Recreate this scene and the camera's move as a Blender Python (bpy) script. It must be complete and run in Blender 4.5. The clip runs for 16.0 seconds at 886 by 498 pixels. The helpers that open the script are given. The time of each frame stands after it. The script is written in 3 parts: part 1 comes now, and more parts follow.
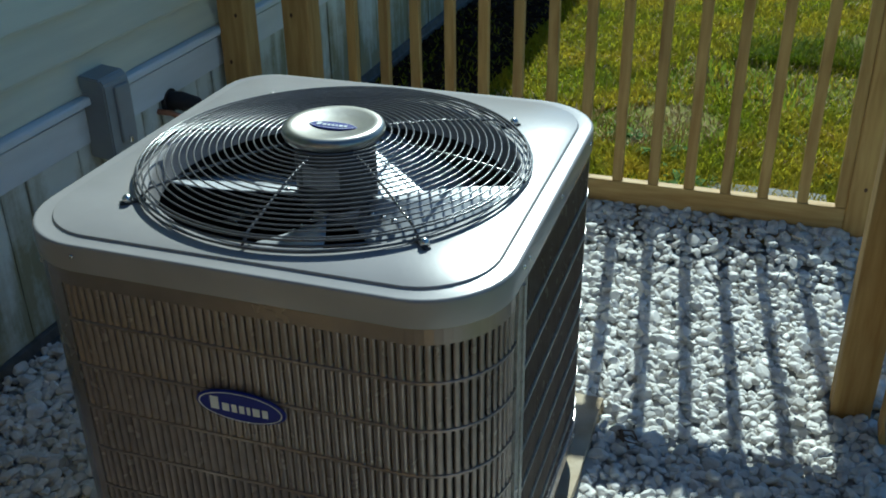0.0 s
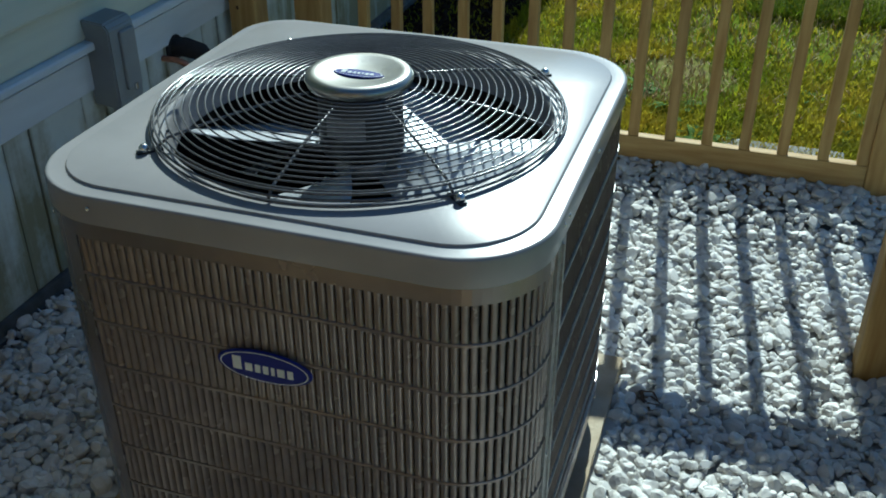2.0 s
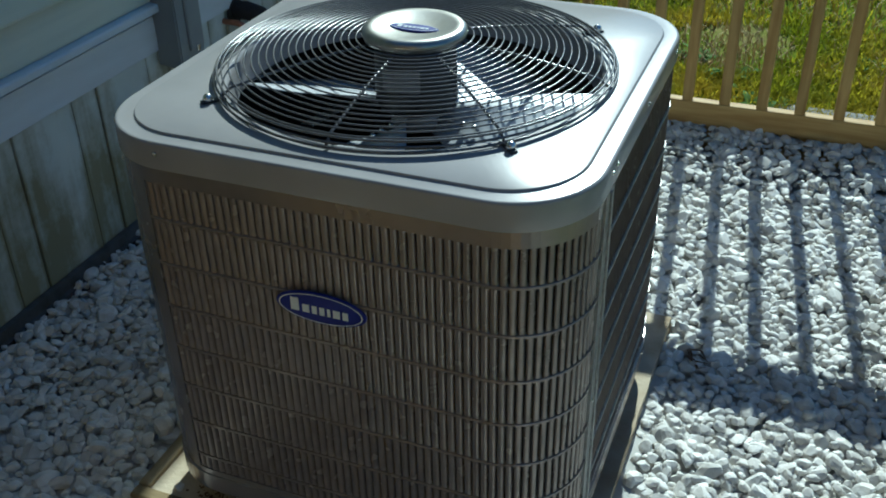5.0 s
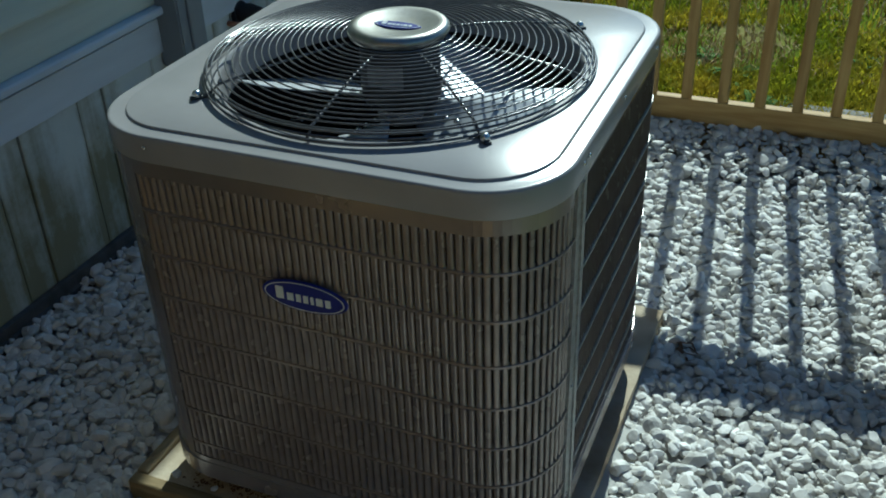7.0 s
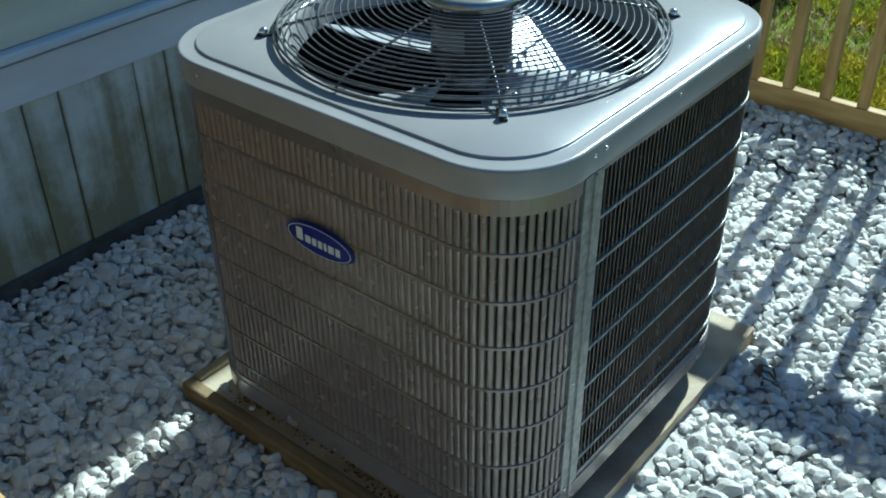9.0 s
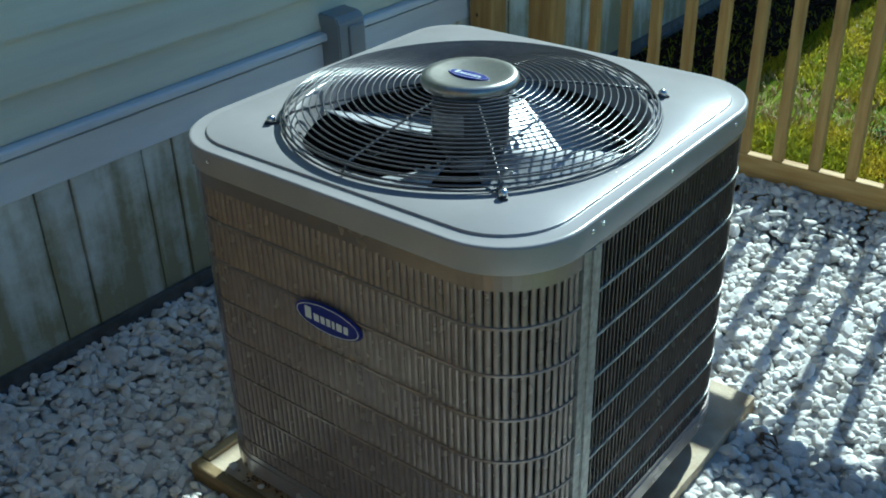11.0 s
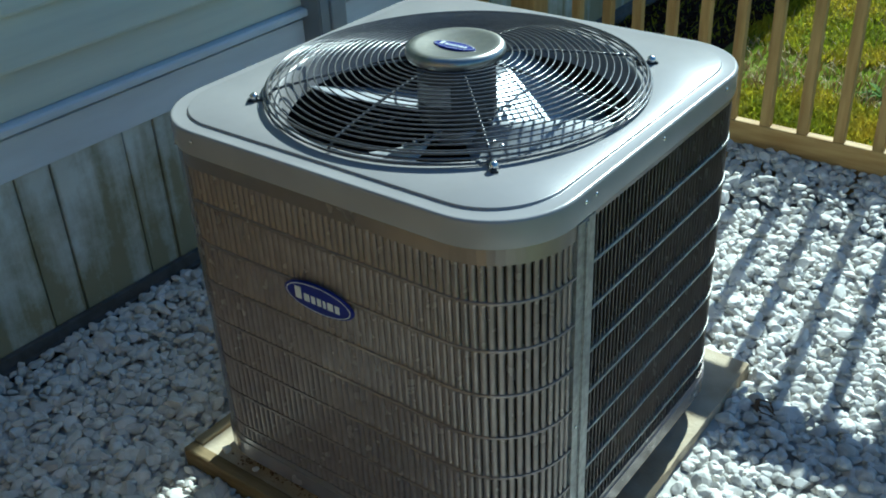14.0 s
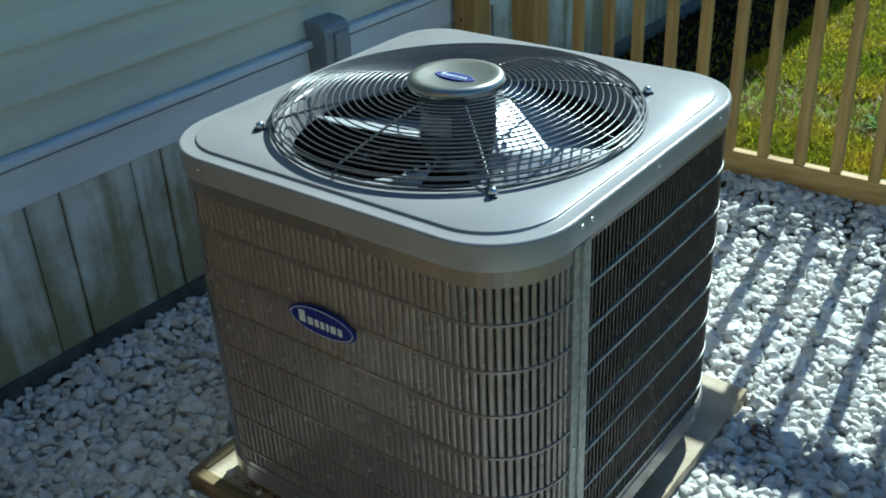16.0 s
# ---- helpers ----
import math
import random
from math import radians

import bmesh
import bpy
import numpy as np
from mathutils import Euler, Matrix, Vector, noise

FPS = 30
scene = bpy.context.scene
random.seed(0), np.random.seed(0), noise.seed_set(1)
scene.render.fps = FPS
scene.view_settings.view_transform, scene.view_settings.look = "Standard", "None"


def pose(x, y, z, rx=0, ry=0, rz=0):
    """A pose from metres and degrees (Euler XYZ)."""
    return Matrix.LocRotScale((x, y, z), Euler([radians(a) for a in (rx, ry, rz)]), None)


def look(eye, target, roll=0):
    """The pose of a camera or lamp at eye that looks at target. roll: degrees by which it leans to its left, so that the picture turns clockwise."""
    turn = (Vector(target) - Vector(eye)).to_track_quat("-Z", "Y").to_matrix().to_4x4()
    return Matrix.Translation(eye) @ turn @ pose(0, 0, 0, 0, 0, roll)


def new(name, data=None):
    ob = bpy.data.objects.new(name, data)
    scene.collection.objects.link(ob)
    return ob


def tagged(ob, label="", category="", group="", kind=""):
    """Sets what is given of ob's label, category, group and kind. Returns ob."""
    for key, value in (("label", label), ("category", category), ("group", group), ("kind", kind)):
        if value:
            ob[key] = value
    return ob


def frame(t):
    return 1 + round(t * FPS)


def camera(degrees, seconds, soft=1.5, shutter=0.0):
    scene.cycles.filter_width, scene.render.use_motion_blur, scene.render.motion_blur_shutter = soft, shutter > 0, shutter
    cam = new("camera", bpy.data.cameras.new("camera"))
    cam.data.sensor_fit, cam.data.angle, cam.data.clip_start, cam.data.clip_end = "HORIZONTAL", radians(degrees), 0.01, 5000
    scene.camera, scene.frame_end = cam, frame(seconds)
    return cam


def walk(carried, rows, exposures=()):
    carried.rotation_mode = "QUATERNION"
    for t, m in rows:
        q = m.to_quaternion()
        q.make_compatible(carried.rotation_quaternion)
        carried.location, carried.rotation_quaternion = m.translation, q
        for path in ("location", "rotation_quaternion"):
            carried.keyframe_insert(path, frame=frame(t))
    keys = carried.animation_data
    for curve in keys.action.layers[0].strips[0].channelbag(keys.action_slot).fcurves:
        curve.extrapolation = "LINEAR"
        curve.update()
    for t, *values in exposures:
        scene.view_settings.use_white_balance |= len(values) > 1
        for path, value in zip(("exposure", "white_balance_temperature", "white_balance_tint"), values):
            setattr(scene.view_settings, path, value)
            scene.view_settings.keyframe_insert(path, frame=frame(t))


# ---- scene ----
cam = camera(47.7, 16.0, soft=1.85)
PATH = [
    (0, (0.817, -1.713, 1.779), (0.244, -0.048, 0.831), -0.9),
    (0.5, (0.732, -1.721, 1.786), (0.213, -0.026, 0.86), 0.8),
    (1, (0.709, -1.678, 1.775), (0.11, -0.027, 0.818), -1.1),
    (1.5, (0.726, -1.649, 1.749), (0.18, -0.023, 0.72), -1.1),
    (2, (0.724, -1.668, 1.745), (0.182, -0.041, 0.716), 0.0),
    (2.5, (0.728, -1.691, 1.755), (0.123, -0.06, 0.768), 0.3),
    (3, (0.729, -1.712, 1.751), (0.086, -0.096, 0.765), 0.9),
    (3.5, (0.721, -1.72, 1.757), (0.032, -0.118, 0.777), 0.3),
    (4, (0.721, -1.719, 1.752), (0.069, -0.125, 0.735), 0.2),
    (4.2, (0.725, -1.724, 1.743), (0.077, -0.159, 0.679), -0.3),
    (6.5, (0.811, -1.745, 1.727), (0.214, -0.162, 0.659), -2.7),
    (7, (0.847, -1.761, 1.735), (0.17, -0.207, 0.674), -2.1),
    (7.5, (0.947, -1.564, 1.727), (-0.09, -0.24, 0.644), -5.0),
    (8, (1.055, -1.426, 1.703), (0.0, -0.25, 0.476), -3.4),
    (8.5, (1.139, -1.451, 1.731), (0.026, -0.225, 0.609), -4.7),
    (9, (1.184, -1.535, 1.735), (0.13, -0.257, 0.615), -0.6),
    (9.5, (1.201, -1.576, 1.748), (0.079, -0.287, 0.709), -0.8),
    (10, (1.212, -1.585, 1.763), (0.112, -0.248, 0.761), -1.0),
    (12.5, (1.198, -1.58, 1.769), (0.084, -0.237, 0.791), -2.3),
    (13, (1.194, -1.584, 1.768), (0.085, -0.235, 0.793), -2.1),
    (13.5, (1.187, -1.573, 1.761), (0.09, -0.231, 0.762), -2.5),
    (14, (1.185, -1.568, 1.753), (0.121, -0.227, 0.719), -2.9),
    (14.5, (1.194, -1.563, 1.755), (0.124, -0.219, 0.731), -4.1),
    (15, (1.205, -1.567, 1.761), (0.142, -0.194, 0.769), -4.0),
    (15.5, (1.215, -1.592, 1.769), (0.118, -0.217, 0.816), -3.5),
    (16, (1.22, -1.603, 1.763), (0.132, -0.239, 0.786), -2.9),
]
EXPOSURES = [(0, 0.46, 4600, -9), (0.5, 0.46, 4800, -9), (1.5, 0.44, 4600, -9), (4.2, 0.46, 4500, -10), (6.5, 0.2, 4500, -11), (7, 0.15, 4550, -11), (7.5, 0.08, 4300, -13), (8, 0.72, 4300, -12), (8.5, 0.84, 4350, -12), (9, 0.83, 4350, -12), (12.5, 0.91, 4450, -12), (16, 0.91, 4450, -12)]
walk(cam, [(t, look(e, g, r)) for t, e, g, r in PATH], EXPOSURES)

# ---- light ----
SUN_DX, SUN_TAN = 0.12, 0.735          # the light goes +0.12 in x for each metre towards -y, at about 36 degrees
sun = new("sun", bpy.data.lights.new("sun", "SUN"))
sun.matrix_world = look((0, 0, 0), (SUN_DX, -1, -SUN_TAN * math.hypot(SUN_DX, 1)))
sun.data.energy, sun.data.angle, sun.data.color = 5.0, radians(0.53), (1.0, 0.84, 0.625)
world = bpy.data.worlds.new("sky")
scene.world = world
world.use_nodes = True
wn = world.node_tree.nodes
sky = wn.new("ShaderNodeTexSky")
sky.sky_type, sky.sun_disc = "NISHITA", False
sky.ozone_density, sky.dust_density, sky.air_density = 3.0, 0.3, 1.0
sky.sun_elevation = math.atan(SUN_TAN)
sky.sun_rotation = math.atan2(-SUN_DX, 1)
world.node_tree.links.new(sky.outputs[0], wn["Background"].inputs[0])
wn["Background"].inputs[1].default_value = 0.05


# ---- materials ----
def mat(name, a, b=None, scale=20.0, rough=0.6, metal=0.0, bump=0.0, bscale=80.0, stretch=(1, 1, 1), vary=0.0, island=0.0,
        detail=5.0, contrast=(0.35, 0.65), coat=0.0, spec=0.5, coords="Object", rvar=0.08):
    """Two colours mixed by a noise at `scale` per metre, with a finer bump, a roughness that varies, and light or dark pieces."""
    m = bpy.data.materials.new(name)
    m.use_nodes = True
    nt = m.node_tree
    n, ln = nt.nodes, nt.links.new
    p = n["Principled BSDF"]
    b = b or tuple(c * 0.8 for c in a)
    tc = n.new("ShaderNodeTexCoord")
    mp = n.new("ShaderNodeMapping")
    mp.inputs["Scale"].default_value = stretch
    if coords == "World":
        geo = n.new("ShaderNodeNewGeometry")
        ln(geo.outputs["Position"], mp.inputs["Vector"])
    else:
        ln(tc.outputs["Object"], mp.inputs["Vector"])
    if vary:
        oi = n.new("ShaderNodeObjectInfo")
        mul = n.new("ShaderNodeMath")
        mul.operation, mul.inputs[1].default_value = "MULTIPLY", 37.0
        ln(oi.outputs["Random"], mul.inputs[0])
        comb = n.new("ShaderNodeCombineXYZ")
        for i in range(3):
            ln(mul.outputs[0], comb.inputs[i])
        ln(comb.outputs[0], mp.inputs["Location"])
    nz = n.new("ShaderNodeTexNoise")
    nz.inputs["Scale"].default_value, nz.inputs["Detail"].default_value = scale, detail
    ln(mp.outputs[0], nz.inputs["Vector"])
    mr = n.new("ShaderNodeMapRange")
    mr.inputs[1].default_value, mr.inputs[2].default_value = contrast
    ln(nz.outputs["Fac"], mr.inputs[0])
    mix = n.new("ShaderNodeMix")
    mix.data_type = "RGBA"
    mix.inputs[6].default_value, mix.inputs[7].default_value = (*a, 1), (*b, 1)
    ln(mr.outputs[0], mix.inputs[0])
    out = mix.outputs[2]
    if vary or island:
        if island:
            g2 = n.new("ShaderNodeNewGeometry")
            src = g2.outputs["Random Per Island"]
        else:
            src = oi.outputs["Random"]
        k = island or vary
        r2 = n.new("ShaderNodeMapRange")
        r2.inputs[3].default_value, r2.inputs[4].default_value = 1 - k, 1 + k * 0.5
        ln(src, r2.inputs[0])
        hsv = n.new("ShaderNodeHueSaturation")
        ln(r2.outputs[0], hsv.inputs["Value"])
        ln(out, hsv.inputs["Color"])
        out = hsv.outputs[0]
    ln(out, p.inputs["Base Color"])
    rr = n.new("ShaderNodeMapRange")
    rr.inputs[3].default_value, rr.inputs[4].default_value = max(0.02, rough - rvar), min(1, rough + rvar)
    ln(nz.outputs["Fac"], rr.inputs[0])
    ln(rr.outputs[0], p.inputs["Roughness"])
    p.inputs["Metallic"].default_value = metal
    p.inputs["Coat Weight"].default_value = coat
    p.inputs["Specular IOR Level"].default_value = spec
    if bump:
        nb = n.new("ShaderNodeTexNoise")
        nb.inputs["Scale"].default_value, nb.inputs["Detail"].default_value = bscale, 4
        ln(mp.outputs[0], nb.inputs["Vector"])
        bp = n.new("ShaderNodeBump")
        bp.inputs["Strength"].default_value, bp.inputs["Distance"].default_value = bump, 0.004
        ln(nb.outputs["Fac"], bp.inputs["Height"])
        ln(bp.outputs[0], p.inputs["Normal"])
    return m


def stained(name, clean, dirt, rough):
    """Vinyl skirting: streaks of algae and mud that climb from its foot, ragged and heavier in places."""
    m = mat(name, clean, tuple(c * 0.86 for c in clean), 6, rough, bump=0.15, bscale=200, coords="World")
    n, ln = m.node_tree.nodes, m.node_tree.links.new
    p = n["Principled BSDF"]
    base = p.inputs["Base Color"].links[0].from_socket
    geo = n.new("ShaderNodeNewGeometry")
    mp = n.new("ShaderNodeMapping")
    mp.inputs["Scale"].default_value = (1, 16, 1.6)
    ln(geo.outputs["Position"], mp.inputs["Vector"])
    streak = n.new("ShaderNodeTexNoise")
    streak.inputs["Scale"].default_value, streak.inputs["Detail"].default_value = 1.0, 6
    ln(mp.outputs[0], streak.inputs["Vector"])
    patch = n.new("ShaderNodeTexNoise")
    patch.inputs["Scale"].default_value, patch.inputs["Detail"].default_value, patch.inputs["Roughness"].default_value = 4.5, 8, 0.7
    ln(geo.outputs["Position"], patch.inputs["Vector"])
    sep = n.new("ShaderNodeSeparateXYZ")
    ln(geo.outputs["Position"], sep.inputs[0])
    low = n.new("ShaderNodeMapRange")
    low.inputs[1].default_value, low.inputs[2].default_value = 0.58, 0.12
    low.inputs[3].default_value, low.inputs[4].default_value = -0.24, 0.12
    ln(sep.outputs[2], low.inputs[0])
    s1 = n.new("ShaderNodeMath")
    ln(streak.outputs["Fac"], s1.inputs[0]); ln(low.outputs[0], s1.inputs[1])
    s2 = n.new("ShaderNodeMath")
    ln(s1.outputs[0], s2.inputs[0]); ln(patch.outputs["Fac"], s2.inputs[1])
    total = s2.outputs[0]
    for phase in (-0.36, -0.247):
        sh = n.new("ShaderNodeMath")
        sh.operation, sh.inputs[1].default_value = "SUBTRACT", phase
        ln(sep.outputs[1], sh.inputs[0])
        wr = n.new("ShaderNodeMath")
        wr.operation, wr.inputs[1].default_value = "PINGPONG", 0.3615 / 2
        ln(sh.outputs[0], wr.inputs[0])
        near = n.new("ShaderNodeMapRange")
        near.inputs[1].default_value, near.inputs[2].default_value = 0.016, 0.004
        near.inputs[3].default_value, near.inputs[4].default_value = 0.0, 0.14
        ln(wr.outputs[0], near.inputs[0])
        ad = n.new("ShaderNodeMath")
        ln(total, ad.inputs[0]); ln(near.outputs[0], ad.inputs[1])
        total = ad.outputs[0]
    amt = n.new("ShaderNodeMapRange")
    amt.inputs[1].default_value, amt.inputs[2].default_value, amt.inputs[4].default_value = 0.74, 1.12, 0.8
    ln(total, amt.inputs[0])
    mix = n.new("ShaderNodeMix")
    mix.data_type = "RGBA"
    mix.inputs[7].default_value = (*dirt, 1)
    ln(base, mix.inputs[6]); ln(amt.outputs[0], mix.inputs[0])
    ln(mix.outputs[2], p.inputs["Base Color"])
    return m


LID = mat("grey_lid_paint", (0.35, 0.334, 0.332), (0.32, 0.305, 0.303), 9, 0.24, 0.05, 0.05, 500, coords="World", rvar=0.03, spec=0.28)
CASE = mat("grey_case_paint", (0.30, 0.262, 0.242), (0.255, 0.222, 0.205), 14, 0.25, 0.5, 0.06, 300, coords="World")
SLAT = mat("grey_slat_paint", (0.265, 0.224, 0.202), (0.21, 0.176, 0.158), 24, 0.25, 0.32, 0.05, 300, coords="World", vary=0.08)
GALV = mat("worn_galvanised_post", (0.42, 0.42, 0.41), (0.27, 0.265, 0.255), 60, 0.42, 0.55, 0.1, 200, coords="World")
WIRE = mat("coated_wire", (0.15, 0.145, 0.15), (0.11, 0.108, 0.112), 80, 0.24, 0.3, rvar=0.03)
BRUSHED = mat("brushed_hub", (0.43, 0.415, 0.385), (0.34, 0.33, 0.305), 40, 0.33, 0.9, 0.05, 300)
BLADE = mat("fan_aluminium", (0.60, 0.61, 0.64), (0.48, 0.49, 0.52), 20, 0.42, 0.35, 0.05, 200)
BLACK = mat("motor_black", (0.02, 0.02, 0.023), (0.03, 0.03, 0.03), 30, 0.42)
INNER = mat("dark_inner_steel", (0.05, 0.05, 0.052), (0.03, 0.03, 0.03), 15, 0.5, 0.3)
FIN = mat("coil_fins", (0.035, 0.03, 0.03), (0.02, 0.018, 0.018), 180, 0.55, 0.3, 0.2, 400, stretch=(1, 1, 0.2))
COPPER = mat("copper_pipe", (0.62, 0.30, 0.18), (0.42, 0.2, 0.12), 40, 0.3, 0.9)
BLUE = mat("badge_blue", (0.016, 0.025, 0.25), (0.012, 0.020, 0.21), 40, 0.4, spec=0.25)
WHITE = mat("badge_white", (0.72, 0.74, 0.76), (0.66, 0.68, 0.7), 40, 0.35)
PAPER = mat("motor_label", (0.30, 0.30, 0.30), (0.22, 0.22, 0.22), 60, 0.5)
SCREW = mat("zinc_screw", (0.75, 0.74, 0.72), (0.6, 0.6, 0.58), 90, 0.22, 0.95)
CONCRETE = mat("concrete_pad", (0.60, 0.52, 0.38), (0.34, 0.25, 0.14), 7, 0.85, 0, 0.5, 120, coords="World", contrast=(0.3, 0.7))
SLAB = mat("grey_footing_slab", (0.50, 0.49, 0.46), (0.40, 0.39, 0.37), 14, 0.85, 0, 0.4, 140, coords="World")
EDGE = mat("weathered_edging", (0.27, 0.26, 0.235), (0.19, 0.185, 0.165), 14, 0.9, 0, 0.4, 140, coords="World")
WOODV = mat("treated_pine_upright", (0.50, 0.335, 0.105), (0.36, 0.215, 0.058), 5, 0.7, 0, 0.35, 26, stretch=(9, 9, 0.9), vary=0.16)
WOODX = mat("treated_pine_level", (0.53, 0.36, 0.12), (0.39, 0.235, 0.065), 5, 0.7, 0, 0.35, 26, stretch=(0.9, 9, 9), vary=0.12)
WOODY = mat("weathered_form_board", (0.33, 0.265, 0.15), (0.21, 0.155, 0.075), 5, 0.8, 0, 0.35, 26, stretch=(9, 0.9, 9), vary=0.1)
FORMX = mat("stained_form_board", (0.30, 0.225, 0.105), (0.17, 0.115, 0.045), 5, 0.8, 0, 0.35, 26, stretch=(0.9, 9, 9), vary=0.1)
BOARD = mat("brown_wall_board", (0.085, 0.056, 0.034), (0.06, 0.04, 0.024), 5, 0.75, 0, 0.3, 26, stretch=(9, 9, 0.9), vary=0.12, coords="World")
KNOT = mat("pine_knot", (0.10, 0.05, 0.02), (0.06, 0.03, 0.012), 90, 0.7)
SIDING = mat("cream_vinyl_siding", (0.72, 0.715, 0.55), (0.64, 0.635, 0.49), 4, 0.5, 0, 0.2, 60, stretch=(1, 0.4, 6), coords="World", vary=0.05)
TRIM = mat("white_trim_paint", (0.76, 0.81, 0.85), (0.68, 0.72, 0.75), 5, 0.5, 0, 0.12, 90, stretch=(1, 0.5, 3), coords="World")
SKIRT = stained("stained_white_skirting", (0.70, 0.75, 0.72), (0.17, 0.15, 0.035), 0.55)
TRACK = mat("dark_ground_track", (0.085, 0.085, 0.085), (0.05, 0.05, 0.045), 20, 0.6, 0, 0.3, 90, coords="World")
BOXGREY = mat("grey_box_enamel", (0.30, 0.325, 0.335), (0.26, 0.28, 0.29), 8, 0.45, 0.0, 0.05, 200)
RUBBER = mat("black_pipe_foam", (0.022, 0.02, 0.02), (0.035, 0.03, 0.028), 60, 0.8, 0, 0.5, 120)
STONE = mat("white_marble_chips", (0.77, 0.755, 0.72), (0.60, 0.575, 0.525), 24, 0.62, 0, 0.35, 140, coords="World", island=0.18)
BED = mat("stone_dust_bed", (0.50, 0.48, 0.45), (0.36, 0.345, 0.32), 60, 0.95, 0, 0.8, 120, coords="World")
UNSEEN_GROUND = mat("bounce_cut_ground", (0.06, 0.05, 0.04), (0.035, 0.03, 0.024), 12, 0.9, 0, 0.8, 90, coords="World")
MULCH = mat("dark_mulch", (0.028, 0.015, 0.008), (0.012, 0.008, 0.005), 50, 0.95, 0, 0.6, 90, coords="World", island=0.5, spec=0.1)
SOIL = mat("lawn_soil", (0.13, 0.165, 0.014), (0.30, 0.25, 0.11), 0.9, 1.0, 0, 0.8, 30, coords="World", contrast=(0.5, 0.72), spec=0.0, rvar=0.0)


def leafy(name, a, b, scale, island, through_share):
    """Thin leaves that let part of the light through."""
    m = mat(name, a, b, scale, 0.7, 0, island=island, coords="World", spec=0.08)
    n, ln = m.node_tree.nodes, m.node_tree.links.new
    p = n["Principled BSDF"]
    tr = n.new("ShaderNodeBsdfTranslucent")
    ln(p.inputs["Base Color"].links[0].from_socket, tr.inputs["Color"])
    mx = n.new("ShaderNodeMixShader")
    mx.inputs[0].default_value = through_share
    ln(p.outputs[0], mx.inputs[1]); ln(tr.outputs[0], mx.inputs[2])
    ln(mx.outputs[0], n["Material Output"].inputs["Surface"])
    return m


GRASS = leafy("lawn_grass", (0.27, 0.30, 0.006), (0.50, 0.40, 0.018), 2.4, 0.34, 0.5)
RIDGE_SHADE = leafy("rank_grass", (0.13, 0.18, 0.004), (0.20, 0.22, 0.01), 1.6, 0.35, 0.4)
STRAW = mat("dry_grass", (0.52, 0.38, 0.15), (0.36, 0.25, 0.09), 4, 0.7, 0, island=0.3, coords="World")
WEED = leafy("weed_leaf", (0.10, 0.20, 0.02), (0.15, 0.25, 0.03), 6, 0.25, 0.35)
LEAF = mat("dead_leaf", (0.16, 0.09, 0.04), (0.07, 0.04, 0.02), 40, 0.8, 0, 0.4, 90)
ROOF = mat("soffit_paint", (0.6, 0.6, 0.55), (0.5, 0.5, 0.46), 5, 0.6, coords="World")


# ---- mesh helpers ----
def mesh_of(bm, name, material, smooth=False):
    me = bpy.data.meshes.new(name)
    bm.normal_update()
    bm.to_mesh(me)
    bm.free()
    me.materials.append(material)
    if smooth:
        me.polygons.foreach_set("use_smooth", [True] * len(me.polygons))
        me.update()
    return me


def part(name, bm, material, parent=None, label="", smooth=False, at=None):
    """Links a bmesh as one mesh object under a thing or a part."""
    ob = new(name, mesh_of(bm, name, material, smooth))
    if parent:
        ob.parent = parent
    if at:
        ob.matrix_basis = at
    return tagged(ob, label)


def thing(name, at=None):
    ob = new(name)
    ob.empty_display_size = 0.05
    if at:
        ob.matrix_basis = at
    return ob


def box(x0, x1, y0, y1, z0, z1, bevel=0.0, bm=None):
    bm = bm or bmesh.new()
    v = bmesh.ops.create_cube(bm, size=1)["verts"]
    for q in v:
        q.co = Vector((x0 + (q.co.x + 0.5) * (x1 - x0), y0 + (q.co.y + 0.5) * (y1 - y0), z0 + (q.co.z + 0.5) * (z1 - z0)))
    if bevel:
        e = {e for q in v for e in q.link_edges}
        bmesh.ops.bevel(bm, geom=list(e), offset=bevel, segments=2, profile=0.5, affect="EDGES")
    return bm


def lathe(profile, n=48, bm=None, close=False, centre=(0, 0)):
    """Turns (r, z) points round the upright axis."""
    bm = bm or bmesh.new()
    rings = []
    for r, z in profile:
        if r < 1e-5:
            rings.append([bm.verts.new((centre[0], centre[1], z))])
        else:
            rings.append([bm.verts.new((centre[0] + r * math.cos(2 * math.pi * i / n), centre[1] + r * math.sin(2 * math.pi * i / n), z)) for i in range(n)])
    pairs = list(zip(rings, rings[1:])) + ([(rings[-1], rings[0])] if close else [])
    for a, b in pairs:
        for i in range(n):
            j = (i + 1) % n
            q = [a[i % len(a)], a[j % len(a)], b[j % len(b)], b[i % len(b)]]
            q = list(dict.fromkeys(q))
            if len(q) > 2:
                bm.faces.new(q)
    bmesh.ops.recalc_face_normals(bm, faces=bm.faces)
    return bm


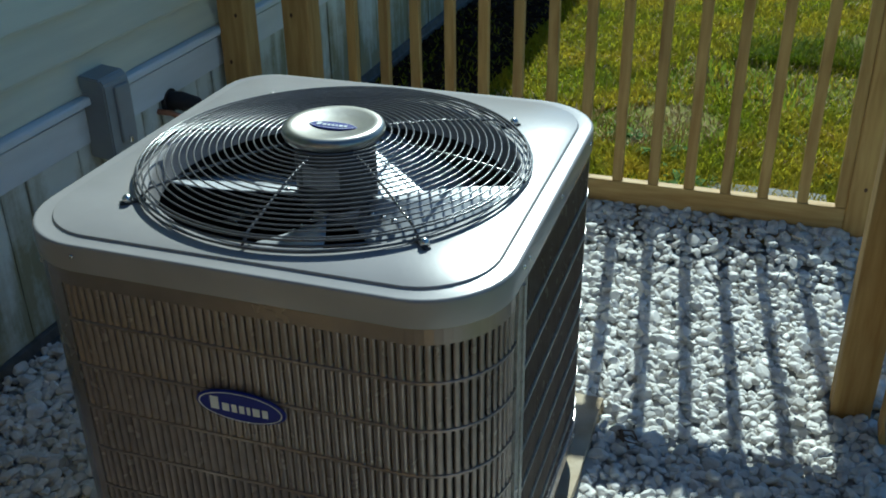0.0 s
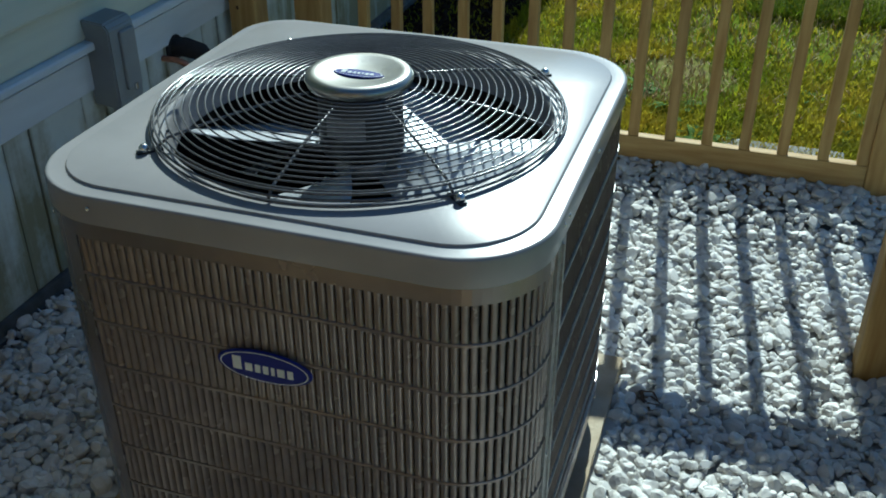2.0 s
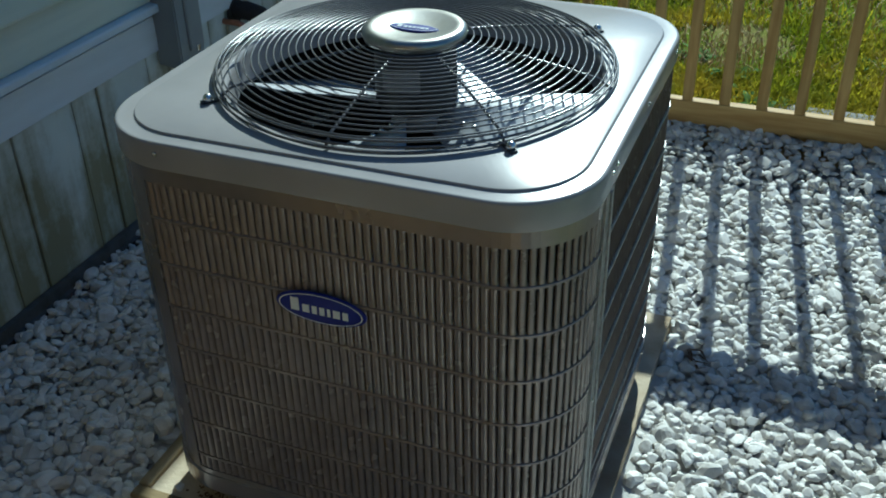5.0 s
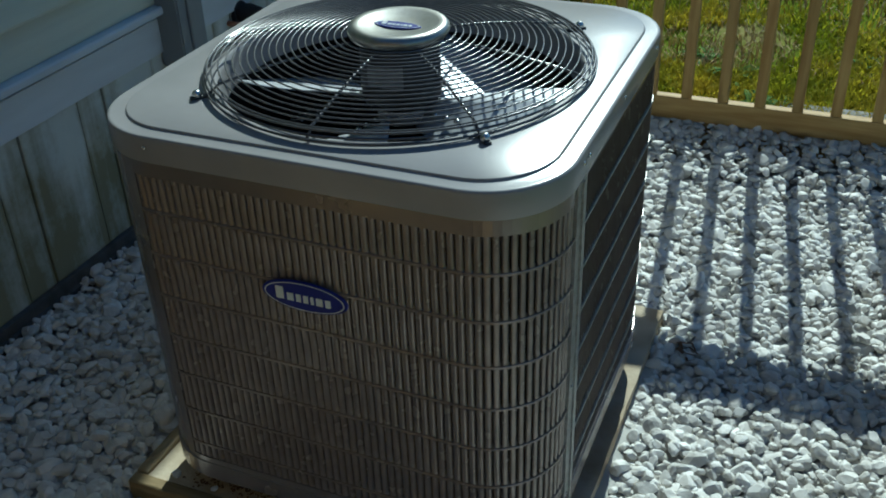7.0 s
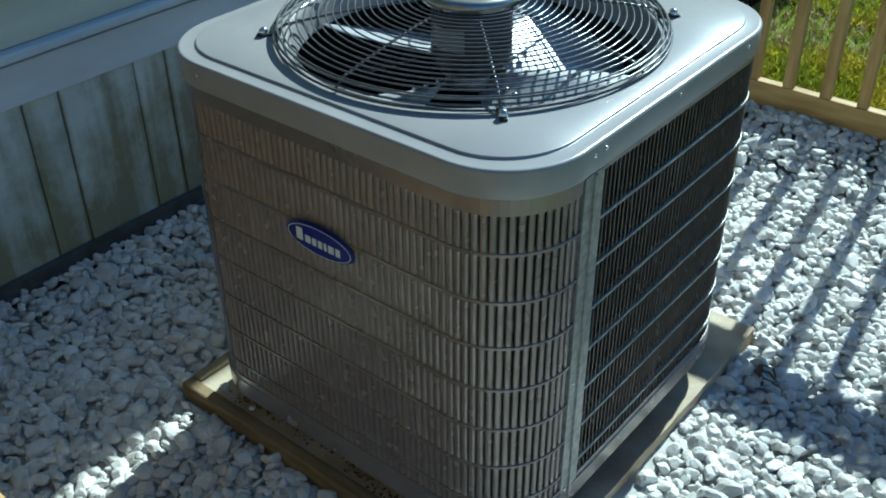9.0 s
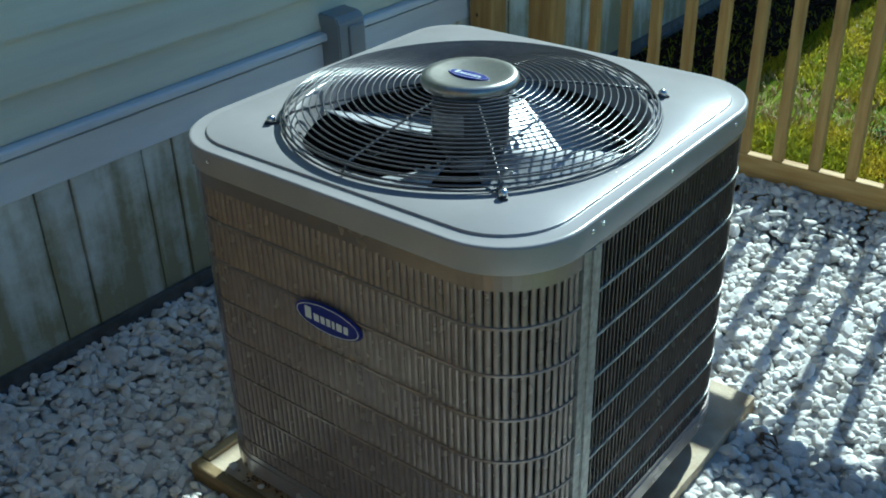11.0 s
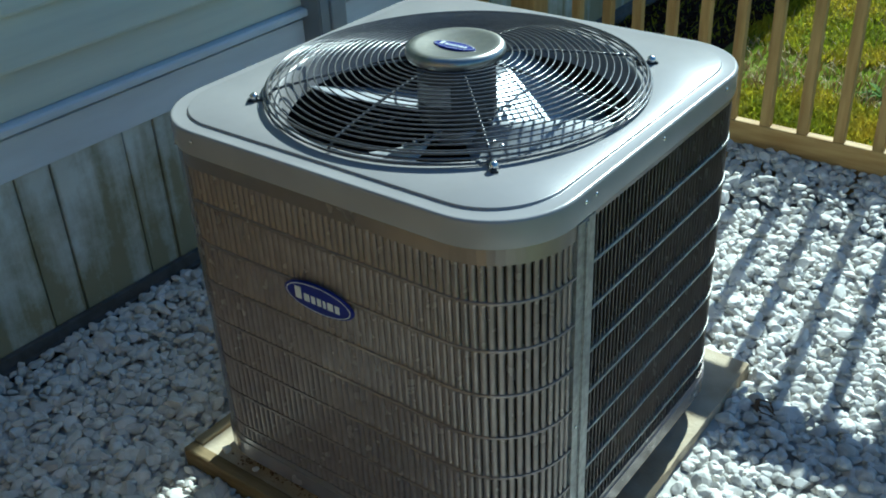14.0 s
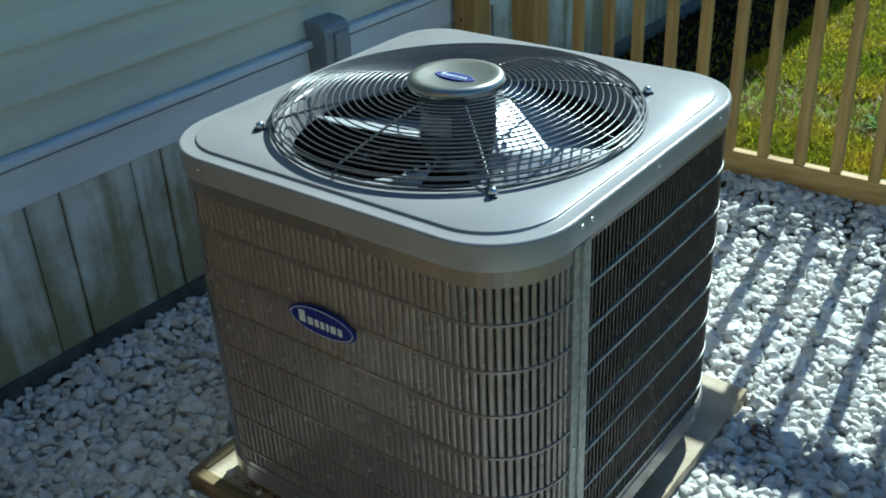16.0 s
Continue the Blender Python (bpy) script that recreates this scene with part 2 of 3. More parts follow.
def tube(points, r, n=8, closed=False, bm=None):
    """A round bar along points."""
    bm = bm or bmesh.new()
    pts = [Vector(p) for p in points]
    rings = []
    for i, p in enumerate(pts):
        a = pts[i - 1] if (i or closed) else p
        b = pts[(i + 1) % len(pts)] if (i + 1 < len(pts) or closed) else p
        d = (b - a).normalized()
        up = Vector((0, 0, 1)) if abs(d.z) < 0.9 else Vector((1, 0, 0))
        s = d.cross(up).normalized()
        u = s.cross(d)
        rings.append([bm.verts.new(p + r * (math.cos(2 * math.pi * k / n) * s + math.sin(2 * math.pi * k / n) * u)) for k in range(n)])
    for a, b in list(zip(rings, rings[1:])) + ([(rings[-1], rings[0])] if closed else []):
        for k in range(n):
            bm.faces.new([a[k], a[(k + 1) % n], b[(k + 1) % n], b[k]])
    if not closed:
        bm.faces.new(rings[0]); bm.faces.new(rings[-1])
    bmesh.ops.recalc_face_normals(bm, faces=bm.faces)
    return bm


# ---- the rounded square that the cooling unit is built on ----
HALF, RAD = 0.460, 0.155


def deep(y):
    """The case is a little deeper than wide."""
    return -HALF + (y + HALF) * 1.026


def outline(s, inset=0.0):
    """Place and outward normal at s metres along the case's outline, from the middle of the front face towards +x."""
    side, arc = 2 * (HALF - RAD), RAD * math.pi / 2
    s = (s + side / 2) % (4 * (side + arc))
    k, u = divmod(s, side + arc)
    if u <= side:
        p, nrm = Vector((-side / 2 + u, -HALF, 0)), Vector((0, -1, 0))
    else:
        a = (u - side) / RAD
        nrm = Vector((math.sin(a), -math.cos(a), 0))
        p = Vector((side / 2, -side / 2, 0)) + RAD * nrm
    m = Matrix.Rotation(k * math.pi / 2, 3, "Z")
    q = m @ (p - inset * nrm)
    return Vector((q.x, deep(q.y), 0)), m @ nrm


SIDE, ARC = 2 * (HALF - RAD), RAD * math.pi / 2
ROUND = 4 * (SIDE + ARC)


def stations(s0, s1):
    """Steps along the outline, close together in the bends."""
    n = max(2, int((s1 - s0) / 0.016))
    return [s0 + (s1 - s0) * i / n for i in range(n + 1)]


def band(s0, s1, profile, closed=False):
    """Sweeps a closed (inset, z) profile along the outline."""
    bm = bmesh.new()
    ss = stations(s0, s1)
    if closed:
        ss = ss[:-1]
    rings = []
    for s in ss:
        rings.append([bm.verts.new(outline(s, i)[0] + Vector((0, 0, z))) for i, z in profile])
    n = len(profile)
    for a, b in list(zip(rings, rings[1:])) + ([(rings[-1], rings[0])] if closed else []):
        for k in range(n):
            bm.faces.new([a[k], b[k], b[(k + 1) % n], a[(k + 1) % n]])
    if not closed:
        bm.faces.new(rings[0]); bm.faces.new(rings[-1])
    bmesh.ops.recalc_face_normals(bm, faces=bm.faces)
    return bm


# ---- ground ----
bm = bmesh.new()
bmesh.ops.create_grid(bm, x_segments=60, y_segments=60, size=1)
for v in bm.verts:
    r = max(abs(v.co.x), abs(v.co.y))
    v.co = v.co * (3 + 397 * r ** 6) * 1.0 + Vector((0, 4.5, -0.02))
part("ground", bm, SOIL, label="lawn ground with bare soil patches under short grass")
tagged(bpy.data.objects["ground"], category="lawn", kind="structure")
gravel_bed = part("gravel_bed", box(-1.25, 1.75, -1.42, 1.84, -0.05, -0.004), BED, label="dusty grey bed under the white stone chips")
tagged(gravel_bed, category="gravel bed", kind="structure")

# unseen ground, coloured dark to cut the light bounced onto the unit
tagged(part("unseen_ground", box(-1.25, 1.75, -2.68, -1.4205, -0.05, -0.004), UNSEEN_GROUND, label="unseen dark ground added to cut bounced light at the way in"), category="earth path", kind="structure")

# ---- house wall ----
WX = -1.25
wall = thing("wall_house")
tagged(wall, "house wall with cream siding above white stained skirting", "house wall", kind="structure")
Y0, Y1 = -2.68, 9.0
part("wall_core", box(WX - 0.16, WX - 0.028, Y0, Y1, -0.05, 2.62), TRIM, wall)
# siding boards, each with a sloped face and a thick lower edge
laps = [0.722] + [0.842 + 0.141 * i for i in range(13)]
for i, z in enumerate(laps[:-1]):
    z1 = laps[i + 1]
    b = bmesh.new()
    prof = [(-0.028, z + 0.003), (0.010, z), (0.011, z + 0.007), (-0.018, z1 + 0.008), (-0.028, z1 + 0.008)]
    ends = [[b.verts.new((WX + px, yy, pz)) for px, pz in prof] for yy in (Y0, Y1)]
    for k in range(5):
        b.faces.new([ends[0][k], ends[1][k], ends[1][(k + 1) % 5], ends[0][(k + 1) % 5]])
    b.faces.new(ends[0]); b.faces.new(ends[1])
    bmesh.ops.recalc_face_normals(b, faces=b.faces)
    part("siding_board", b, SIDING, wall)
# drip cap and white band
b = bmesh.new()
prof = [(-0.03, 0.722), (0.034, 0.716), (0.038, 0.710), (0.038, 0.694), (0.034, 0.690), (0.010, 0.690), (-0.03, 0.689)]
ends = [[b.verts.new((WX + px, yy, pz)) for px, pz in prof] for yy in (Y0, Y1)]
for k in range(7):
    b.faces.new([ends[0][k], ends[1][k], ends[1][(k + 1) % 7], ends[0][(k + 1) % 7]])
b.faces.new(ends[0]); b.faces.new(ends[1])
bmesh.ops.recalc_face_normals(b, faces=b.faces)
part("drip_cap", b, TRIM, wall, "white drip cap")
part("trim_band", box(WX - 0.03, WX + 0.010, Y0, Y1, 0.560, 0.674, 0.002), TRIM, wall, "wide white trim board")
# skirting panels, parted by V grooves
grooves = sorted([-0.36 + 0.3615 * i for i in range(-7, 26)] + [-0.247 + 0.3615 * i for i in range(-7, 26)])
ys = [Y0] + [g for g in grooves if Y0 < g < Y1] + [Y1]
for ya, yb in zip(ys, ys[1:]):
    part("skirting_panel", box(WX - 0.03, WX - 0.004 + (0.003 if yb - ya > 0.2 else 0.0), ya + 0.0025, yb - 0.0025, 0.055, 0.5595, 0.003), SKIRT, wall)
b = bmesh.new()
prof = [(-0.03, -0.02), (0.034, -0.02), (0.034, 0.030), (0.022, 0.034), (0.018, 0.064), (0.008, 0.068), (-0.03, 0.0545)]
ends = [[b.verts.new((WX + px, yy, pz)) for px, pz in prof] for yy in (Y0, Y1)]
for k in range(7):
    b.faces.new([ends[0][k], ends[1][k], ends[1][(k + 1) % 7], ends[0][(k + 1) % 7]])
b.faces.new(ends[0]); b.faces.new(ends[1])
bmesh.ops.recalc_face_normals(b, faces=b.faces)
part("bottom_track", b, TRACK, wall, "dark dirty bottom track")
# plain board wall behind the way in: unseen, added to block sky light there
south = thing("sky_block_wall")
tagged(south, "plain brown board wall, unseen, added to block sky light", "wall", kind="structure")
for i in range(19):
    x = -1.24 + 0.16 * i
    part("wall_board", box(x, x + 0.155, -2.72 + 0.006 * (i % 2), -2.69 + 0.006 * (i % 2), -0.05, 3.3), BOARD, south)
# eave, whose shadow falls on the gravel beside the unit
eave = thing("roof_eave")
tagged(eave, "overhanging house eave with painted soffit and fascia", "eave", kind="structure")
EX = -0.512 - SUN_DX * 2.6 / SUN_TAN
part("soffit", box(WX - 0.3, EX - 0.03, Y0 - 0.2, Y1 + 0.2, 2.62, 2.64), ROOF, eave)
part("fascia", box(EX - 0.03, EX, Y0 - 0.2, Y1 + 0.2, 2.60, 2.78, 0.004), TRIM, eave)

# ---- grey switch box on the wall ----
sbox = thing("disconnect_box", pose(WX, 0.848, 0.655))
tagged(sbox, "grey painted metal switch box mounted on the house wall", "electrical box")
b = bmesh.new()
outl = [(0.0, -0.145), (0.085, -0.155), (0.095, -0.14), (0.095, 0.10), (0.080, 0.120), (0.0, 0.128)]
ends = [[b.verts.new((px, yy, pz)) for px, pz in outl] for yy in (-0.066, 0.066)]
for k in range(6):
    b.faces.new([ends[0][k], ends[1][k], ends[1][(k + 1) % 6], ends[0][(k + 1) % 6]])
b.faces.new(ends[0]); b.faces.new(ends[1])
bmesh.ops.recalc_face_normals(b, faces=b.faces)
bmesh.ops.bevel(b, geom=b.edges[:], offset=0.005, segments=2, affect="EDGES")
part("body", b, BOXGREY, sbox)
b = box(0.092, 0.106, -0.02, 0.055, -0.105, 0.085, 0.006)
part("cover", b, BOXGREY, sbox, "raised front cover")
part("hasp", box(0.104, 0.112, 0.005, 0.02, -0.112, -0.090, 0.002), SCREW, sbox)
part("conduit", tube([(0.045, -0.02, -0.116), (0.045, -0.02, -0.30), (0.045, -0.02, -0.655)], 0.013, 10), BOXGREY, sbox, "grey conduit pipe", True)

# ---- insulated pipe stub through the wall ----
stub = thing("refrigerant_pipe", pose(WX + 0.0, 1.25, 0.51))
tagged(stub, "black foam wrapped refrigerant pipe coming out of the wall", "pipe")
part("insulation", tube([(-0.02, 0, 0.03), (0.05, 0.0, 0.035), (0.10, 0.01, 0.02), (0.125, 0.03, -0.04), (0.13, 0.05, -0.12), (0.17, 0.02, -0.26), (0.3, -0.1, -0.42), (0.6, -0.3, -0.5)], 0.034, 12), RUBBER, stub, smooth=True)
part("copper_line", tube([(-0.02, -0.065, 0.01), (0.05, -0.065, 0.01), (0.075, -0.06, 0.0), (0.10, -0.03, -0.04)], 0.011, 8), COPPER, stub, "bare copper line", True)
part("flange", lathe([(0.0, 0.0), (0.048, 0.0), (0.045, 0.012), (0.0, 0.014)], 20), RUBBER, stub, at=pose(0.0, 0, 0.03, 0, 90, 0))


# ---- fence ----
def lumber(name, x0, x1, y0, y1, z0, z1, material, parent, bevel=0.004):
    c = ((x0 + x1) / 2, (y0 + y1) / 2, z0)
    return part(name, box(x0 - c[0], x1 - c[0], y0 - c[1], y1 - c[1], 0, z1 - z0, bevel), material, parent, at=pose(*c))


FY = 1.78
fence = thing("back_fence")
tagged(fence, "yellowish treated pine picket fence at the gravel's edge", "fence", kind="structure")
post_places = [(-1.218, 1.60), (-0.978, 1.665), (1.135, 1.775)]
for x, yy in post_places:
    ob = lumber("post", x, x + 0.108, yy, yy + 0.108, -0.05, 1.16, WOODV, fence, 0.006)
    for q in range(3):
        kb = lathe([(0.0, 0.0), (0.0065, 0.0), (0.006, 0.0008), (0.0, 0.001)], 10)
        part("knot", kb, KNOT, ob, at=pose(random.uniform(-0.035, 0.035), -0.0545, random.uniform(0.25, 1.0), 90, 0, 0) @ Matrix.Diagonal((1, random.uniform(1, 1.7), 1, 1)))
lumber("bottom_rail", -0.837, 1.135, FY, FY + 0.042, 0.105, 0.194, WOODX, fence)
# board added to close the gap, so no sun passes under the rail
lumber("foot_board", -0.837, 1.135, FY + 0.022, FY + 0.040, -0.04, 0.1045, WOODX, fence)
lumber("top_rail", -0.837, 1.135, FY, FY + 0.042, 0.972, 1.06, WOODX, fence)
lumber("cap_rail", -0.95, 1.25, FY - 0.03, FY + 0.10, 1.061, 1.097, WOODX, fence)
pk = mesh_of(box(-0.0185, 0.0185, 0, 0.037, 0, 0.777, 0.003), "picket", WOODV)
for i in range(-9, 6):
    ob = new("picket", pk)
    ob.parent = fence
    ob.matrix_basis = pose(0.4495 + 0.1335 * i + random.uniform(-0.003, 0.003), FY + 0.002, 0.1945, random.uniform(-0.2, 0.2), random.uniform(-0.3, 0.3), random.uniform(-2, 2))

side_fence = thing("side_fence")
tagged(side_fence, "treated pine gate post and hanging gate board", "fence", kind="structure")
lumber("post", 1.107, 1.212, 0.778, 0.883, -0.05, 1.16, WOODV, side_fence, 0.006)
lumber("gate_stile", 1.226, 1.266, 0.655, 0.745, 0.03, 1.10, WOODV, side_fence)
lumber("gate_rail", 1.226, 1.266, -0.30, 0.6545, 0.105, 0.194, WOODY, side_fence)
lumber("gate_rail", 1.226, 1.266, -0.30, 0.6545, 0.972, 1.06, WOODY, side_fence)
for i in range(7):
    ob = new("picket", pk)
    ob.parent = side_fence
    ob.matrix_basis = pose(1.265, 0.56 - 0.1335 * i, 0.1945, 0, 0, 90)

front_fence = thing("front_fence", pose(0, -0.02, 0))
tagged(front_fence, "sunlit treated pine rail fence at the entry side", "fence", kind="structure")
lumber("cap_rail", -1.0, 0.62, -1.385, -1.268, 0.965, 1.0, WOODX, front_fence)
lumber("top_rail", -1.0, 0.62, -1.345, -1.305, 0.875, 0.9645, WOODX, front_fence)
lumber("bottom_rail", -1.0, 0.62, -1.345, -1.305, 0.105, 0.194, WOODX, front_fence)
lumber("post", -1.11, -1.002, -1.38, -1.272, -0.05, 1.1, WOODV, front_fence)
lumber("post", 0.622, 0.73, -1.38, -1.272, -0.05, 1.1, WOODV, front_fence)
pk2 = mesh_of(box(-0.0185, 0.0185, -0.0185, 0.0185, 0, 0.6805, 0.003), "picket", WOODV)
for i in range(12):
    ob = new("picket", pk2)
    ob.parent = front_fence
    ob.matrix_basis = pose(-0.93 + 0.131 * i, -1.325, 0.1945)

# ---- pad ----
pad = thing("concrete_pad", pose(0, 0, 0))
tagged(pad, "weathered tan concrete pad with brown dirt stains", "concrete pad")
b = box(-0.535, 0.490, -0.486, 0.615, -0.03, 0.047)
bmesh.ops.subdivide_edges(b, edges=b.edges[:], cuts=22, use_grid_fill=True)
for v in b.verts:
    on = (abs(v.co.x + 0.535) < 1e-4 or abs(v.co.x - 0.490) < 1e-4) + (abs(v.co.y + 0.486) < 1e-4 or abs(v.co.y - 0.615) < 1e-4) + (v.co.z > 0.0469)
    k = 0.004 if on > 1 else 0.0015
    v.co += k * Vector((noise.noise(v.co * 14), noise.noise(v.co * 14 + Vector((5, 0, 0))), noise.noise(v.co * 11 + Vector((0, 9, 0)))))
part("slab", b, CONCRETE, pad)
for nm, dims in (("form_board", (-0.536, -0.503, -0.454, 0.56, -0.03, 0.056)), ("form_board", (-0.536, 0.484, -0.4885, -0.4545, -0.03, 0.0525))):
    lumber(nm, *dims, FORMX if dims[1] > 0 else WOODY, pad, 0.005)
part("footing", box(-0.50, 0.525, -0.30, 0.42, -0.04, 0.012, 0.006), SLAB, pad, "paler lower slab edge")

# ---- the cooling unit ----
unit = thing("air_conditioner", pose(0, 0, 0))
tagged(unit, "grey metal outdoor air conditioner with louvred sides and round fan grille", "air conditioner")
ZB, ZL, ZT = 0.118, 0.913, 0.966           # base, lower edge of the lid, top of the lid
RIBS = [0.804, 0.705, 0.606, 0.508, 0.410, 0.312, 0.216]
ZLOUV = 0.174

# base pan, with its turned-up flange, and feet
part("base_pan", band(0, ROUND, [(-0.004, ZB), (-0.004, ZB + 0.045), (0.004, ZB + 0.050), (0.02, ZB + 0.050), (0.02, ZB)], True), CASE, unit)
b = bmesh.new()
vs = [b.verts.new(outline(s, 0.021)[0] + Vector((0, 0, ZB + 0.004))) for s in stations(0, ROUND)[:-1]]
b.faces.new(vs)
part("floor_plate", b, INNER, unit)
for fx in (-0.3, 0.3):
    for fy in (-0.3, 0.3):
        part("foot", lathe([(0.0, 0.045), (0.045, 0.045), (0.04, ZB + 0.001), (0.0, ZB + 0.001)], 20, centre=(fx, fy)), RUBBER, unit)

# dark coil behind the louvres
part("coil", band(0, ROUND, [(0.030, ZB + 0.006), (0.030, ZL + 0.01), (0.062, ZL + 0.01), (0.062, ZB + 0.006)], True), FIN, unit, "dark finned coil")

# plain sheet parts of the case: rear corner, side and the corner post
S_FR_END = SIDE / 2 + ARC                   # end of the bend between the front and the post
S_POST0, S_POST1 = S_FR_END + 0.010, S_FR_END + 0.067
S_L0 = -0.345                               # first slat on the front
S_BACK = SIDE / 2 + ARC + SIDE + ARC * 0.85 # past the rear bend
S_END = ROUND + S_L0
case_prof = [(0.0, ZB + 0.03), (0.0, ZL + 0.03), (0.004, ZL + 0.03), (0.004, ZB + 0.03)]
part("rear_panel", band(S_BACK, S_END - 0.008, case_prof), CASE, unit, smooth=False)
post = part("corner_post", band(S_POST0, S_POST1, [(-0.003, ZB + 0.012), (-0.003, ZL - 0.004), (0.006, ZL - 0.004), (0.006, ZB + 0.012)]), GALV, unit, "worn grey corner post")
part("seam_strip", band((S_POST0 + S_POST1) / 2 - 0.004, (S_POST0 + S_POST1) / 2 + 0.004, [(-0.007, ZB + 0.02), (-0.007, ZL - 0.006), (-0.002, ZL - 0.006), (-0.002, ZB + 0.02)]), GALV, post)

# upright slats: pressed louvres, closed towards each rib


FRONT_SLAT = [(-0.46, 0.0032), (-0.40, 0.0011), (-0.33, 0.0002), (-0.25, 0.0), (-0.04, 0.0), (0.06, 0.0005), (0.16, 0.0016), (0.27, 0.0035), (0.40, 0.0068)]
SIDE_SLAT = [(-0.40, 0.0004), (-0.36, 0.0), (-0.28, 0.0002), (-0.22, 0.0012), (0.00, 0.0050), (0.26, 0.0095)]


def slat_mesh(pitch, top_z, crown):
    """A pressed strip between ribs, given by its cross section across one pitch, closed at its ends."""
    b = bmesh.new()
    bounds = [top_z + 0.006] + RIBS + [ZLOUV]
    for za, zb in zip(bounds, bounds[1:]):
        top, bot = za - 0.002, zb + 0.002
        q = []
        for z, k in ((top, 0.12), (top - 0.004, 0.75), (top - 0.011, 1.0), (bot + 0.010, 1.0), (bot + 0.004, 0.6), (bot, 0.1)):
            front = [(u * pitch, d * k + 0.0002, z) for u, d in crown]
            back = [(u * pitch, d * k + 0.0013, z) for u, d in reversed(crown)]
            q.append([b.verts.new(p) for p in front + back])
        n = len(q[0])
        for r0, r1 in zip(q, q[1:]):
            for j in range(n):
                b.faces.new([r0[j], r0[(j + 1) % n], r1[(j + 1) % n], r1[j]])
        b.faces.new(q[0]); b.faces.new(q[-1])
    bmesh.ops.recalc_face_normals(b, faces=b.faces)
    me = mesh_of(b, "slat", SLAT, True)
    me.set_sharp_from_angle(angle=radians(40))
    return me


def louvre_panel(name, s0, s1, count, label, top_z, crown, rib, rib_material):
    holder = part(name, band(s0, s1, [(-0.0015, ZLOUV - 0.012), (-0.0015, ZLOUV + 0.004), (0.004, ZLOUV + 0.004), (0.004, ZLOUV - 0.012)]), CASE, unit, label)
    pitch = (s1 - s0) / count
    me = slat_mesh(pitch, top_z, crown)
    for i in range(count):
        p, nrm = outline(s0 + (i + 0.5) * pitch, 0.0008)
        ob = new("slat", me)
        ob.parent = holder
        ob.matrix_basis = Matrix.Translation(p) @ Matrix.Rotation(math.atan2(nrm.x, -nrm.y), 4, "Z")
    for z in RIBS:
        part("rib", band(s0, s1, [(-0.0006, z - rib), (-0.0016, z - 0.6 * rib), (-0.0016, z + 0.5 * rib), (-0.0006, z + rib), (0.010, z + rib), (0.010, z - rib)]), rib_material, holder)
    return holder


louvre_panel("front_louvre_panel", S_L0, S_POST0, 56, "grey front panel of upright louvres", 0.880, FRONT_SLAT, 0.0034, SLAT)
louvre_panel("side_louvre_panel", S_POST1, S_BACK, 52, "dark grey side panel of upright louvres", 0.899, SIDE_SLAT, 0.0034, GALV)
part("front_edge_strip", band(S_L0 - 0.012, S_L0 - 0.0002, [(0.0, ZB + 0.05), (0.0, ZL), (0.006, ZL), (0.006, ZB + 0.05)]), CASE, unit)

# lid: skirt, rolled edge, step, and the round opening
GR = 0.375                                  # radius of the opening
LH = 0.4635


def square_ray(a, half, r):
    """The point of a rounded square's outline in the direction a."""
    c, s = math.cos(a), math.sin(a)
    if c < 0 and s > 0:
        r -= 0.05                           # the corner by the wall is tighter
    k = half / max(abs(c), abs(s))
    x, y = k * c, k * s
    e = half - r
    if abs(x) > e and abs(y) > e:
        cx, cy = math.copysign(e, x), math.copysign(e, y)
        d = c * cx + s * cy
        k = d + math.sqrt(max(0, d * d - (cx * cx + cy * cy) + r * r))
        x, y = k * c, k * s
    return x, y


b = bmesh.new()
NA = 192
levels = [(LH - 0.003, ZL), (LH, ZL - 0.0005), (LH + 0.0012, ZL + 0.003), (LH + 0.0012, ZT - 0.0065), (LH + 0.0006, ZT - 0.0038), (LH - 0.0006, ZT - 0.0018), (LH - 0.0024, ZT - 0.0006), (LH - 0.0045, ZT - 0.0001), (LH - 0.0065, ZT),
          (LH - 0.029, ZT), (LH - 0.0305, ZT + 0.0004), (LH - 0.0325, ZT + 0.0044), (LH - 0.034, ZT + 0.005)]
rings = []
for half, z in levels:
    pts = [square_ray(2 * math.pi * i / NA, half, RAD + 0.005 + (half - LH) * 0.7) for i in range(NA)]
    rings.append([b.verts.new((x, deep(y), z)) for x, y in pts])
for r, z in ((GR + 0.0015, ZT + 0.005), (GR, ZT + 0.004), (GR - 0.003, ZT + 0.001), (GR - 0.006, ZT - 0.006), (GR - 0.008, ZT - 0.03), (GR - 0.012, ZT - 0.06)):
    rings.append([b.verts.new((r * math.cos(2 * math.pi * i / NA), r * math.sin(2 * math.pi * i / NA), z)) for i in range(NA)])
for q, w in zip(rings, rings[1:]):
    for i in range(NA):
        b.faces.new([q[i], q[(i + 1) % NA], w[(i + 1) % NA], w[i]])
bmesh.ops.recalc_face_normals(b, faces=b.faces)
lid = part("lid", b, LID, unit, "satin grey lid with rolled edge", True)
lid.data.set_sharp_from_angle(angle=radians(32))
part("front_top_band", band(S_L0 - 0.012, S_POST0, [(0.0, 0.880), (0.0, ZL + 0.02), (0.005, ZL + 0.02), (0.005, 0.880)]), CASE, unit)
part("side_top_band", band(S_POST1, S_BACK, [(0.0, 0.899), (0.0, ZL + 0.02), (0.005, ZL + 0.02), (0.005, 0.899)]), CASE, unit)

